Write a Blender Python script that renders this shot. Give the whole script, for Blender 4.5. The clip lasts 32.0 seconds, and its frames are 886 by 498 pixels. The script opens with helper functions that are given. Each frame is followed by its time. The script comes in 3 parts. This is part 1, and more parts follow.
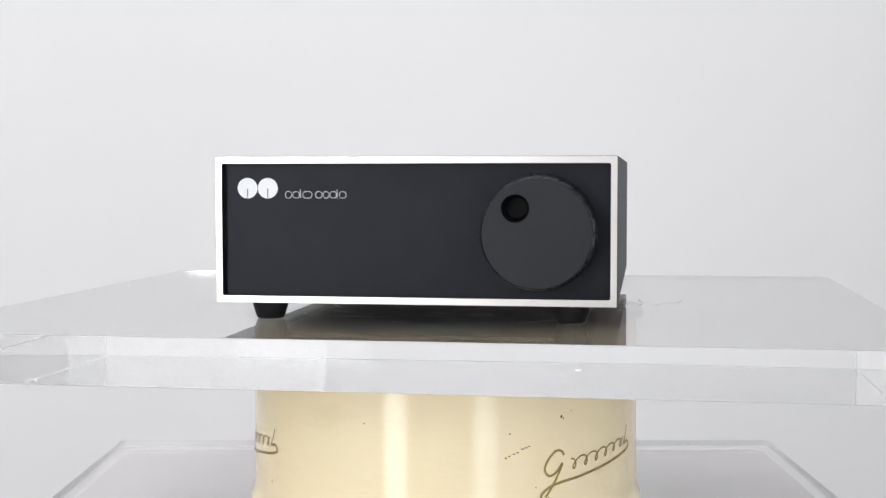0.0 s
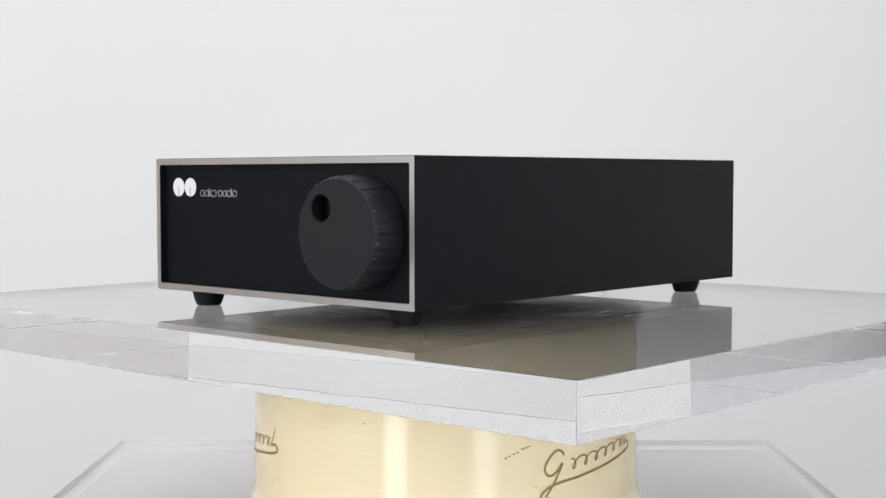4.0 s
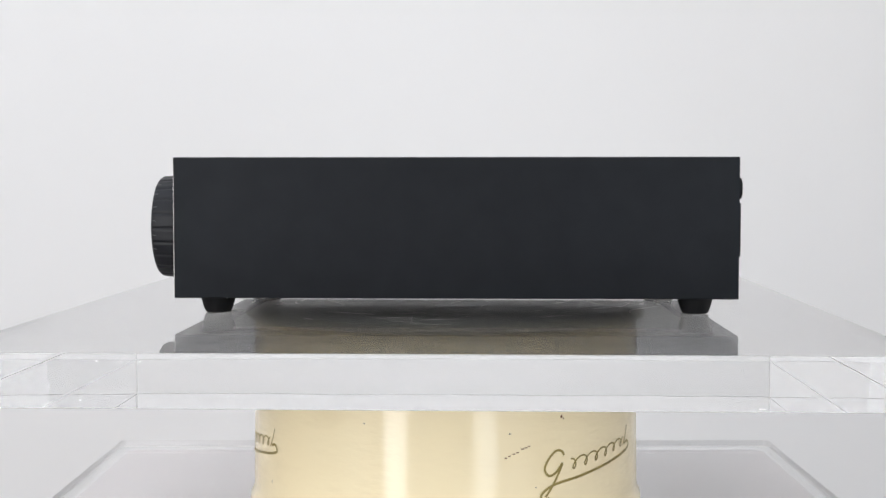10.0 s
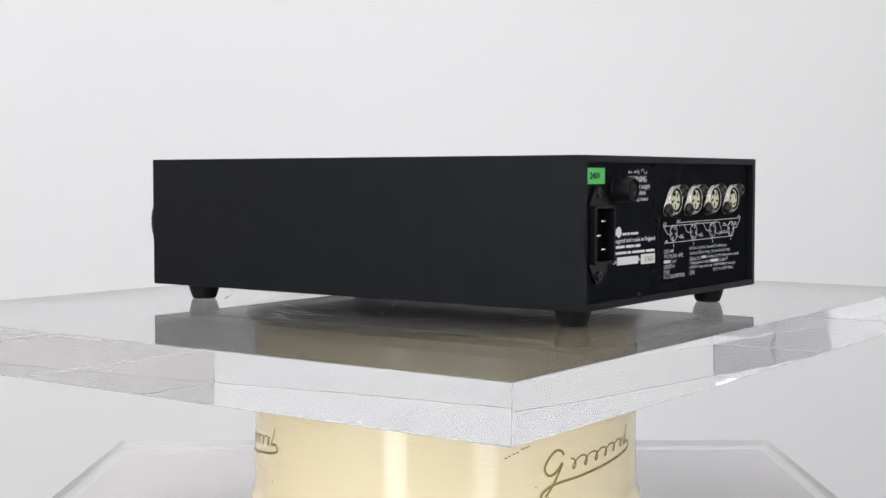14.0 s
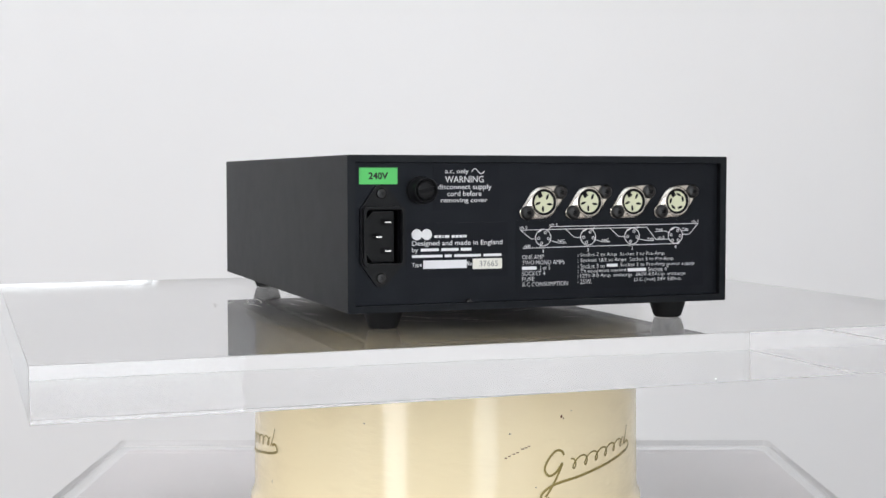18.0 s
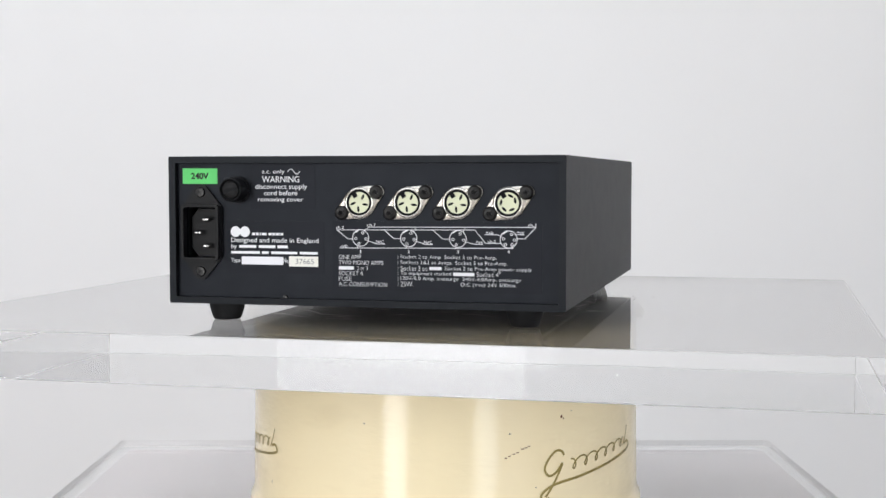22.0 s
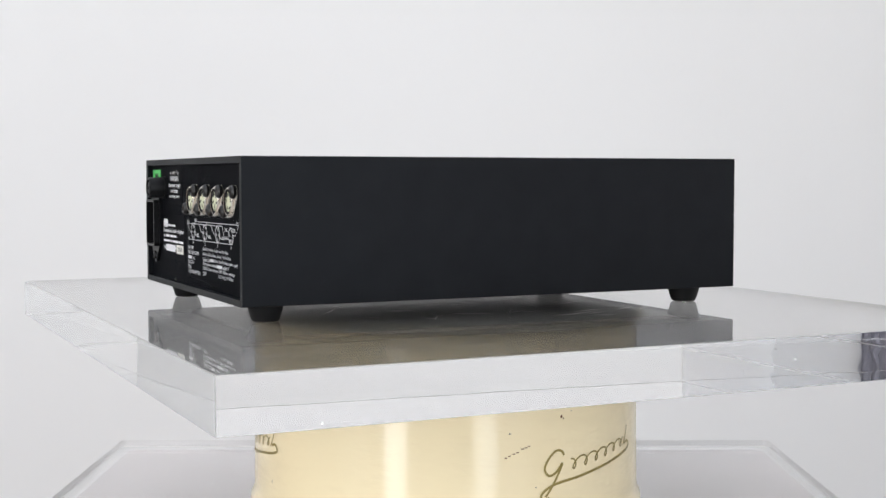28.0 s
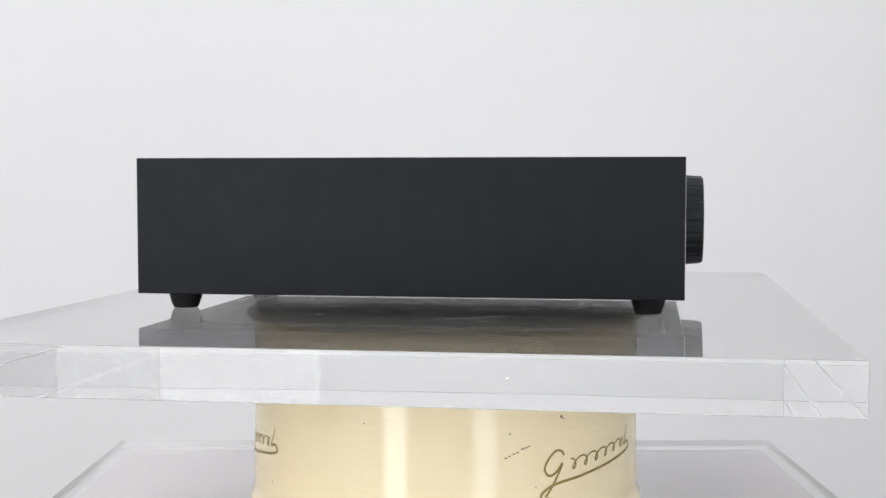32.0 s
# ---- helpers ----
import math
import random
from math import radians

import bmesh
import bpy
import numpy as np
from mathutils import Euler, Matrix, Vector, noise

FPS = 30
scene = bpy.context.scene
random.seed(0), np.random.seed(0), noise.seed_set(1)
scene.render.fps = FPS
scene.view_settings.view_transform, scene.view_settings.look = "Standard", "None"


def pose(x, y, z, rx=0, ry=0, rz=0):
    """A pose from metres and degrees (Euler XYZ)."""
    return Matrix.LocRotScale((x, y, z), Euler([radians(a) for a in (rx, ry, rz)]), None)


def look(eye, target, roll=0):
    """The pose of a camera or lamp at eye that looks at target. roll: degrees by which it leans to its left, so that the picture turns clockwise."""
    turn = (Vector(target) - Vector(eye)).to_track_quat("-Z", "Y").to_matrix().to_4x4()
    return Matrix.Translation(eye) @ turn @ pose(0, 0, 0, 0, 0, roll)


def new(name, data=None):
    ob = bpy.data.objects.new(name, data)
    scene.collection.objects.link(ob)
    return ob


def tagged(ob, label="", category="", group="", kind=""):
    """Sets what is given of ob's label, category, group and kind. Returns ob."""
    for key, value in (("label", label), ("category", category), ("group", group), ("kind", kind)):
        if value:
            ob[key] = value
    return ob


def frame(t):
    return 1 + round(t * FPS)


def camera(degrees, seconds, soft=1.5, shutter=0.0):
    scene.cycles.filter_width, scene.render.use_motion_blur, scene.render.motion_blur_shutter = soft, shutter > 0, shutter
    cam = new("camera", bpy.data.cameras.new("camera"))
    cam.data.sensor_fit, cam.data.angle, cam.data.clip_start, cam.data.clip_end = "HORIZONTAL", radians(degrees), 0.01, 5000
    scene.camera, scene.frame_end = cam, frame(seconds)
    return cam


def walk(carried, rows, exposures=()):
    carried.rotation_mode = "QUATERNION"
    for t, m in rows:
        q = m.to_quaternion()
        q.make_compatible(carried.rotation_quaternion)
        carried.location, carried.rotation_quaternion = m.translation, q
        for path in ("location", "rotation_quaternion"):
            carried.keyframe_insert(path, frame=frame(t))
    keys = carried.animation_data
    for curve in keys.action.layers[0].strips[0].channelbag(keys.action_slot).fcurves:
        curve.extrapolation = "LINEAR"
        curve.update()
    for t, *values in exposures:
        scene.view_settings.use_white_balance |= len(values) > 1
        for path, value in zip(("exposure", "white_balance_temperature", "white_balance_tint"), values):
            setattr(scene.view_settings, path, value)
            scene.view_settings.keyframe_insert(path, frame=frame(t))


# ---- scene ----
cam = camera(37.13, 32.0)

# still camera, slightly above the acrylic plate
D2R = math.pi / 180
EYE = Vector((0.0, -0.8068, 0.0747))
YAW, PITCH, ROLL = 0.1126, 3.137, -0.03
AIM = EYE + Vector((-math.sin(YAW * D2R) * math.cos(PITCH * D2R), math.cos(YAW * D2R) * math.cos(PITCH * D2R), -math.sin(PITCH * D2R)))
CAM_POSE = look(EYE, AIM, ROLL)
walk(cam, [(0.0, CAM_POSE), (32.0, CAM_POSE)], exposures=[(0.0, 0.0), (32.0, 0.0)])

# ---- world and light ----
world = bpy.data.worlds.new("world")
scene.world = world
world.use_nodes = True
_n = world.node_tree.nodes
_sky = _n.new("ShaderNodeTexSky")
_sky.sky_type, _sky.sun_disc = "NISHITA", False
_sky.sun_elevation, _sky.sun_rotation = radians(35), radians(200)
world.node_tree.links.new(_sky.outputs[0], _n["Background"].inputs[0])
_n["Background"].inputs[1].default_value = 0.1

ROOM = dict(x0=-2.6, x1=1.9, y0=-3.0, y1=1.5, z0=-1.05, z1=1.65)


def area_lamp(name, eye, target, width, height, power, colour):
    data = bpy.data.lights.new(name, "AREA")
    data.shape, data.size, data.size_y = "RECTANGLE", width, height
    data.energy, data.color = power, colour
    ob = new(name, data)
    ob.matrix_world = look(eye, target)
    return ob


# daylight in the two tall windows behind the camera and the wide one in the side wall
area_lamp("window_light", (-1.62, -2.98, 0.2), (-1.62, 0, 0.2), 0.82, 2.3, 40, (0.945, 0.96, 0.98))
area_lamp("window_light", (1.22, -2.98, 0.2), (1.22, 0, 0.2), 0.74, 2.3, 24, (0.87, 0.945, 1.0))
area_lamp("window_light", (-2.715, -1.40, 0.895), (0, -1.40, 0.895), 1.38, 1.0, 14.0, (1.0, 0.955, 0.875))
# unseen fill lamp added over the stand for even light from above
area_lamp("added_top_fill", (-0.95, -0.4, 1.66), (-0.95, -0.4, 0), 2.7, 2.3, 26, (0.92, 0.96, 1.0))


# ---- materials ----
def material(name, colour, rough=0.5, metal=0.0, var=0.0, var_scale=30.0, bump=0.0, bump_scale=400.0, spec=0.5,
             coat=0.0, stretch=(1, 1, 1), rough_var=0.0, stain=0.0, stain_colour=(0.1, 0.08, 0.05), stain_scale=8.0):
    m = bpy.data.materials.new(name)
    m.use_nodes = True
    nt = m.node_tree
    b = nt.nodes["Principled BSDF"]
    b.inputs["Base Color"].default_value = (*colour, 1)
    b.inputs["Roughness"].default_value = rough
    b.inputs["Metallic"].default_value = metal
    b.inputs["Specular IOR Level"].default_value = spec
    b.inputs["Coat Weight"].default_value = coat
    b.inputs["Coat Roughness"].default_value = 0.08
    co = nt.nodes.new("ShaderNodeTexCoord")
    mp = nt.nodes.new("ShaderNodeMapping")
    mp.inputs["Scale"].default_value = stretch
    nt.links.new(co.outputs["Object"], mp.inputs["Vector"])

    def noise_tex(scale, detail=4.0):
        n = nt.nodes.new("ShaderNodeTexNoise")
        n.inputs["Scale"].default_value, n.inputs["Detail"].default_value = scale, detail
        nt.links.new(mp.outputs["Vector"], n.inputs["Vector"])
        return n

    if var or stain:
        n = noise_tex(var_scale)
        mix = nt.nodes.new("ShaderNodeMix")
        mix.data_type = "RGBA"
        lo = [max(0, c * (1 - var)) for c in colour]
        hi = [min(1, c * (1 + var)) for c in colour]
        mix.inputs[6].default_value, mix.inputs[7].default_value = (*lo, 1), (*hi, 1)
        nt.links.new(n.outputs["Fac"], mix.inputs[0])
        out = mix.outputs[2]
        if stain:
            s = noise_tex(stain_scale, 8.0)
            ramp = nt.nodes.new("ShaderNodeMapRange")
            ramp.inputs["From Min"].default_value, ramp.inputs["From Max"].default_value = 0.58, 0.75
            ramp.inputs["To Max"].default_value = stain
            nt.links.new(s.outputs["Fac"], ramp.inputs["Value"])
            mix2 = nt.nodes.new("ShaderNodeMix")
            mix2.data_type = "RGBA"
            mix2.inputs[7].default_value = (*stain_colour, 1)
            nt.links.new(out, mix2.inputs[6])
            nt.links.new(ramp.outputs[0], mix2.inputs[0])
            out = mix2.outputs[2]
        nt.links.new(out, b.inputs["Base Color"])
    if rough_var:
        n = noise_tex(var_scale * 1.7)
        r = nt.nodes.new("ShaderNodeMapRange")
        r.inputs["To Min"].default_value, r.inputs["To Max"].default_value = max(0.02, rough - rough_var), min(1, rough + rough_var)
        nt.links.new(n.outputs["Fac"], r.inputs["Value"])
        nt.links.new(r.outputs[0], b.inputs["Roughness"])
    if bump:
        n = noise_tex(bump_scale, 3.0)
        bp = nt.nodes.new("ShaderNodeBump")
        bp.inputs["Strength"].default_value, bp.inputs["Distance"].default_value = bump, 0.0003
        nt.links.new(n.outputs["Fac"], bp.inputs["Height"])
        nt.links.new(bp.outputs[0], b.inputs["Normal"])
    return m


def clear_material(name, colour=(0.97, 0.98, 0.97), ior=1.49, rough=0.0, clear=1.0):
    m = bpy.data.materials.new(name)
    m.use_nodes = True
    b = m.node_tree.nodes["Principled BSDF"]
    b.inputs["Base Color"].default_value = (*colour, 1)
    b.inputs["Roughness"].default_value = rough
    b.inputs["IOR"].default_value = ior
    b.inputs["Transmission Weight"].default_value = clear
    return m


def wavy_surface(m, strength, scale, stretch):
    """Slow ripples left by hand polishing."""
    nt = m.node_tree
    geo = nt.nodes.new("ShaderNodeTexCoord")
    mp = nt.nodes.new("ShaderNodeMapping")
    mp.inputs["Scale"].default_value = stretch
    noise = nt.nodes.new("ShaderNodeTexNoise")
    noise.inputs["Scale"].default_value = scale
    noise.inputs["Detail"].default_value = 1.5
    bump = nt.nodes.new("ShaderNodeBump")
    bump.inputs["Strength"].default_value = strength
    bump.inputs["Distance"].default_value = 0.001
    nt.links.new(geo.outputs["Object"], mp.inputs["Vector"])
    nt.links.new(mp.outputs[0], noise.inputs["Vector"])
    nt.links.new(noise.outputs["Fac"], bump.inputs["Height"])
    nt.links.new(bump.outputs[0], nt.nodes["Principled BSDF"].inputs["Normal"])


def frosted_material(name, colour):
    """A sawn, unpolished edge of acrylic: it scatters light through and back."""
    m = bpy.data.materials.new(name)
    m.use_nodes = True
    nt = m.node_tree
    nt.nodes.remove(nt.nodes["Principled BSDF"])
    deep, skin, mix = nt.nodes.new("ShaderNodeBsdfTranslucent"), nt.nodes.new("ShaderNodeBsdfDiffuse"), nt.nodes.new("ShaderNodeMixShader")
    for b in (deep, skin):
        b.inputs["Color"].default_value = (*colour, 1)
    mix.inputs[0].default_value = 0.25
    nt.links.new(deep.outputs[0], mix.inputs[1])
    nt.links.new(skin.outputs[0], mix.inputs[2])
    nt.links.new(mix.outputs[0], nt.nodes["Material Output"].inputs["Surface"])
    return m


M_WALL = material("white_wall_paint", (0.82, 0.82, 0.825), 0.9, var=0.015, var_scale=1.2, bump=0.05, bump_scale=300)
M_CEIL = material("ceiling_paint", (0.82, 0.82, 0.82), 0.9, var=0.01, var_scale=2)
M_SIDEWALL = material("pale_grey_wall_paint", (0.74, 0.74, 0.745), 0.85, var=0.06, var_scale=3)
M_CURTAIN = material("slate_cloth", (0.25, 0.245, 0.29), 0.9, var=0.2, var_scale=40)
M_CLOTH_PALE = material("pale_grey_cloth", (0.50, 0.485, 0.50), 0.9, var=0.15, var_scale=40)
M_CABINET = material("grey_cabinet_paint", (0.46, 0.46, 0.475), 0.5, var=0.12, var_scale=6, rough_var=0.08)
M_BROWN = material("mid_brown_wall_paint", (0.47, 0.39, 0.33), 0.8, var=0.4, var_scale=3.5, stain=0.5, stain_scale=3, stain_colour=(0.62, 0.54, 0.52))
M_GREYWALL = material("pinkish_white_wall_paint", (0.86, 0.83, 0.825), 0.85, var=0.05, var_scale=2)
M_FLOOR = material("pale_wood_floor", (0.60, 0.55, 0.50), 0.45, var=0.35, var_scale=6, stretch=(1, 12, 1))
M_FRAME = material("window_frame_paint", (0.75, 0.75, 0.74), 0.4, var=0.03)
M_ACRYL = clear_material("clear_acrylic", (0.745, 0.74, 0.735), clear=0.95)
M_SLAB = clear_material("clear_slab_acrylic", (0.96, 0.96, 0.96))
M_EDGE = clear_material("polished_acrylic_edge", (1.0, 1.0, 1.0), rough=0.012, clear=1.0)
M_EDGE.node_tree.nodes["Principled BSDF"].inputs["Specular Tint"].default_value = (0.3, 0.3, 0.3, 1)
wavy_surface(M_EDGE, 0.045, 22, (1, 1, 3.0))
M_ARRIS = frosted_material("sawn_acrylic_arris", (0.97, 0.97, 0.96))
M_SLAB_EDGE = clear_material("slab_edge_acrylic", (0.95, 0.93, 0.925), rough=0.3, clear=0.30)
M_PLINTH = material("plinth_board", (0.70, 0.63, 0.62), 0.6, var=0.04, var_scale=14, stain=0.5, stain_scale=7, stain_colour=(0.50, 0.43, 0.43))
M_CREAM = material("cream_enamel", (0.98, 0.82, 0.535), 0.12, var=0.05, var_scale=9, bump=1.0, bump_scale=95, stain=0.2, stain_scale=14, stretch=(1, 1, 2.6),
                   stain_colour=(0.62, 0.48, 0.25), rough_var=0.03)
M_DECK = material("worn_drum_top", (0.50, 0.43, 0.31), 0.4, metal=0.0, var=0.35, var_scale=18, stretch=(1, 5, 1), rough_var=0.15)
M_PLATTER = material("grey_worn_metal", (0.58, 0.55, 0.51), 0.38, var=0.3, var_scale=25, rough_var=0.15, stretch=(1, 4, 1))
M_RIM = material("olive_grey_metal", (0.50, 0.45, 0.33), 0.34, var=0.25, var_scale=40, rough_var=0.12, stretch=(1, 1, 6))
M_INK = material("olive_brown_ink", (0.32, 0.245, 0.07), 0.4, var=0.2, var_scale=200)
M_RUST = material("rust_chip", (0.22, 0.10, 0.05), 0.7, var=0.3, var_scale=500)
M_SCUFF = material("grey_scuff", (0.28, 0.24, 0.18), 0.7, var=0.2, var_scale=500)
M_SPOT = material("dark_spot", (0.34, 0.27, 0.17), 0.6, var=0.2, var_scale=300)
M_NICKED = material("scuffed_acrylic", (0.74, 0.74, 0.73), 0.7, var=0.2, var_scale=600)
M_SCRATCH = material("pale_scratch", (0.7, 0.68, 0.62), 0.5, var=0.1, var_scale=500)
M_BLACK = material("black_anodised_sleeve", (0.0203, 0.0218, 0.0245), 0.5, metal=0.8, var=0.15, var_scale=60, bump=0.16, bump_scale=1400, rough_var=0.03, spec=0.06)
M_FRONT = material("black_anodised_front", (0.0222, 0.0234, 0.0272), 0.46, metal=0.8, var=0.1, var_scale=80, rough_var=0.03, spec=0.03)
M_REAR = material("black_anodised_rear", (0.0185, 0.0200, 0.0235), 0.46, metal=0.8, var=0.2, var_scale=80, bump=0.1, bump_scale=900, spec=0.06)
M_LABEL = material("black_foil_label", (0.0168, 0.0178, 0.0212), 0.44, metal=0.8, var=0.1, var_scale=90, spec=0.06)
for _m in (M_FRONT, M_REAR, M_LABEL):
    _m.node_tree.nodes["Principled BSDF"].inputs["Specular Tint"].default_value = (0.3, 0.3, 0.32, 1)
M_KNOB = material("matt_black_knob", (0.0115, 0.0122, 0.0155), 0.46, spec=0.29, var=0.12, var_scale=90, bump=0.2, bump_scale=700, rough_var=0.08)
# plain black, also painted into holes and slots for their shade
M_PIT = material("black_and_recess_shade", (0.004, 0.004, 0.005), 0.6, spec=0.15)
M_ALU = material("brushed_aluminium", (0.74, 0.715, 0.705), 0.33, metal=1.0, var=0.08, var_scale=120, stretch=(1, 1, 25), rough_var=0.1)
M_ALU.node_tree.nodes["Principled BSDF"].inputs["Specular Tint"].default_value = (0.45, 0.40, 0.36, 1)
M_RUBBER = material("black_rubber", (0.0085, 0.0085, 0.0095), 0.6, spec=0.3, var=0.2, var_scale=100, bump=0.2, bump_scale=600)
M_WHITE = material("white_print", (0.80, 0.80, 0.82), 0.6, var=0.05, var_scale=900)
M_GREEN = material("green_sticker", (0.10, 0.58, 0.14), 0.55, var=0.06, var_scale=120)
M_BLACKINK = material("black_ink", (0.01, 0.01, 0.01), 0.6)
M_PAPER = material("white_paper_label", (0.78, 0.77, 0.80), 0.6, var=0.03, var_scale=200)
M_CREAMP = material("cream_paper_label", (0.80, 0.78, 0.71), 0.6, var=0.04, var_scale=200)
M_GREYINK = material("grey_stamp_ink", (0.22, 0.22, 0.22), 0.6)
M_BAKELITE = material("black_moulding", (0.0082, 0.0082, 0.0090), 0.32, var=0.3, var_scale=100, bump=0.15, bump_scale=500, spec=0.14, rough_var=0.1)
M_CHROME = material("worn_chrome", (0.72, 0.68, 0.61), 0.2, metal=1.0, var=0.2, var_scale=300, rough_var=0.08, bump=0.8, bump_scale=140)
M_INSERT = material("pale_green_insert", (0.66, 0.67, 0.47), 0.5, var=0.05, var_scale=300)
M_SCREW = material("dark_bronze_screw", (0.006, 0.005, 0.0048), 0.34, metal=0.1, var=0.2, var_scale=300)
M_NICK = material("pale_grey_nick", (0.16, 0.16, 0.165), 0.6, var=0.2, var_scale=500)
# grey of the added plate, chosen for how light its reflection looks
M_BASE = material("added_base_grey", (0.075, 0.072, 0.066), 0.5, var=0.2, var_scale=60)
M_PIN = material("steel_pin", (0.78, 0.77, 0.75), 0.22, metal=1.0, var=0.05, var_scale=300)


# ---- mesh helpers ----
def part(name, bm, mat, parent=None, label="", smooth=False):
    me = bpy.data.meshes.new(name)
    bmesh.ops.recalc_face_normals(bm, faces=bm.faces)
    bm.to_mesh(me)
    bm.free()
    me.materials.append(mat)
    if smooth:
        for p in me.polygons:
            p.use_smooth = True
        me.set_sharp_from_angle(angle=radians(35))
    ob = new(name, me)
    if parent is not None:
        ob.parent = parent
    if label:
        ob["label"] = label
    return ob


def thing(name, label, category, group="", kind=""):
    return tagged(new(name), label, category, group, kind)


def add_box(bm, x0, x1, y0, y1, z0, z1):
    v = [bm.verts.new((x, y, z)) for x in (x0, x1) for y in (y0, y1) for z in (z0, z1)]
    fs = [bm.faces.new([v[i] for i in q]) for q in ((0, 1, 3, 2), (4, 6, 7, 5), (0, 4, 5, 1), (2, 3, 7, 6), (0, 2, 6, 4), (1, 5, 7, 3))]
    return fs


def box(x0, x1, y0, y1, z0, z1, bevel=0.0, segments=2):
    bm = bmesh.new()
    add_box(bm, x0, x1, y0, y1, z0, z1)
    if bevel:
        bmesh.ops.recalc_face_normals(bm, faces=bm.faces)
        bmesh.ops.bevel(bm, geom=list(bm.edges), offset=bevel, segments=segments, affect="EDGES", profile=0.5)
    return bm


def lathe(profile, segments=48, axis="z", centre=(0, 0, 0), flute=None):
    """profile: rows of (radius, height). flute(i, k): scale of the radius at segment i and row k."""
    bm = bmesh.new()
    rings = []
    for k, (r, h) in enumerate(profile):
        ring = []
        if r < 1e-7:
            ring = [bm.verts.new((0, 0, h))]
        else:
            for i in range(segments):
                a = 2 * math.pi * i / segments
                rr = r * (flute(i, k) if flute else 1)
                ring.append(bm.verts.new((rr * math.cos(a), rr * math.sin(a), h)))
        rings.append(ring)
    for a, b in zip(rings, rings[1:]):
        for i in range(segments):
            j = (i + 1) % segments
            if len(a) == 1:
                bm.faces.new((a[0], b[i], b[j]))
            elif len(b) == 1:
                bm.faces.new((a[i], a[j], b[0]))
            else:
                bm.faces.new((a[i], a[j], b[j], b[i]))
    turn = {"z": Matrix.Identity(4), "-y": Matrix.Rotation(radians(90), 4, "X"), "y": Matrix.Rotation(radians(-90), 4, "X")}[axis]
    bmesh.ops.transform(bm, matrix=Matrix.Translation(centre) @ turn, verts=bm.verts)
    return bm


def prism(outline, y0, y1, holes=()):
    """A flat piece with an outline in x, z and thickness from y0 to y1, with holes right through."""
    bm = bmesh.new()
    loops = [list(outline)] + [list(h) for h in holes]
    front, back = [], []
    for lp in loops:
        front.append([bm.verts.new((x, y0, z)) for x, z in lp])
        back.append([bm.verts.new((x, y1, z)) for x, z in lp])
    for rows in (front, back):
        edges = []
        for ring in rows:
            for a, b in zip(ring, ring[1:] + ring[:1]):
                edges.append(bm.edges.get((a, b)) or bm.edges.new((a, b)))
        bmesh.ops.triangle_fill(bm, edges=edges, use_beauty=True)
    for f, b in zip(front, back):
        for i in range(len(f)):
            j = (i + 1) % len(f)
            bm.faces.new((f[i], f[j], b[j], b[i]))
    return bm


def circle(cx, cz, r, n=24, a0=0.0):
    return [(cx + r * math.cos(a0 + 2 * math.pi * i / n), cz + r * math.sin(a0 + 2 * math.pi * i / n)) for i in range(n)]


def rounded_rect(x0, x1, z0, z1, r, n=5):
    pts = []
    for cx, cz, a in ((x1 - r, z1 - r, 0), (x0 + r, z1 - r, 90), (x0 + r, z0 + r, 180), (x1 - r, z0 + r, 270)):
        for i in range(n + 1):
            t = radians(a + 90 * i / n)
            pts.append((cx + r * math.cos(t), cz + r * math.sin(t)))
    return pts


def hull(points):
    pts = sorted(set((round(x, 7), round(z, 7)) for x, z in points))

    def half(seq):
        out = []
        for p in seq:
            while len(out) > 1 and (out[-1][0] - out[-2][0]) * (p[1] - out[-2][1]) - (out[-1][1] - out[-2][1]) * (p[0] - out[-2][0]) <= 0:
                out.pop()
            out.append(p)
        return out[:-1]
    return half(pts) + half(pts[::-1])


def joined(*bms):
    out = bmesh.new()
    for b in bms:
        me = bpy.data.meshes.new("tmp")
        b.to_mesh(me)
        b.free()
        out.from_mesh(me)
        bpy.data.meshes.remove(me)
    return out


def stroke(points, width, y0, y1):
    """Flat line of a given width through points in x, z, as a bmesh of short bars."""
    bm = bmesh.new()
    for (xa, za), (xb, zb) in zip(points, points[1:]):
        d = math.hypot(xb - xa, zb - za)
        if d < 1e-7:
            continue
        ux, uz = (xb - xa) / d, (zb - za) / d
        nx, nz = -uz * width / 2, ux * width / 2
        ea, eb = -width / 2, width / 2
        c = [(xa + ux * ea + nx, za + uz * ea + nz), (xb + ux * eb + nx, zb + uz * eb + nz), (xb + ux * eb - nx, zb + uz * eb - nz), (xa + ux * ea - nx, za + uz * ea - nz)]
        f = [bm.verts.new((x, y0, z)) for x, z in c]
        g = [bm.verts.new((x, y1, z)) for x, z in c]
        bm.faces.new(f)
        bm.faces.new(g[::-1])
        for i in range(4):
            j = (i + 1) % 4
            bm.faces.new((f[i], g[i], g[j], f[j]))
    return bm


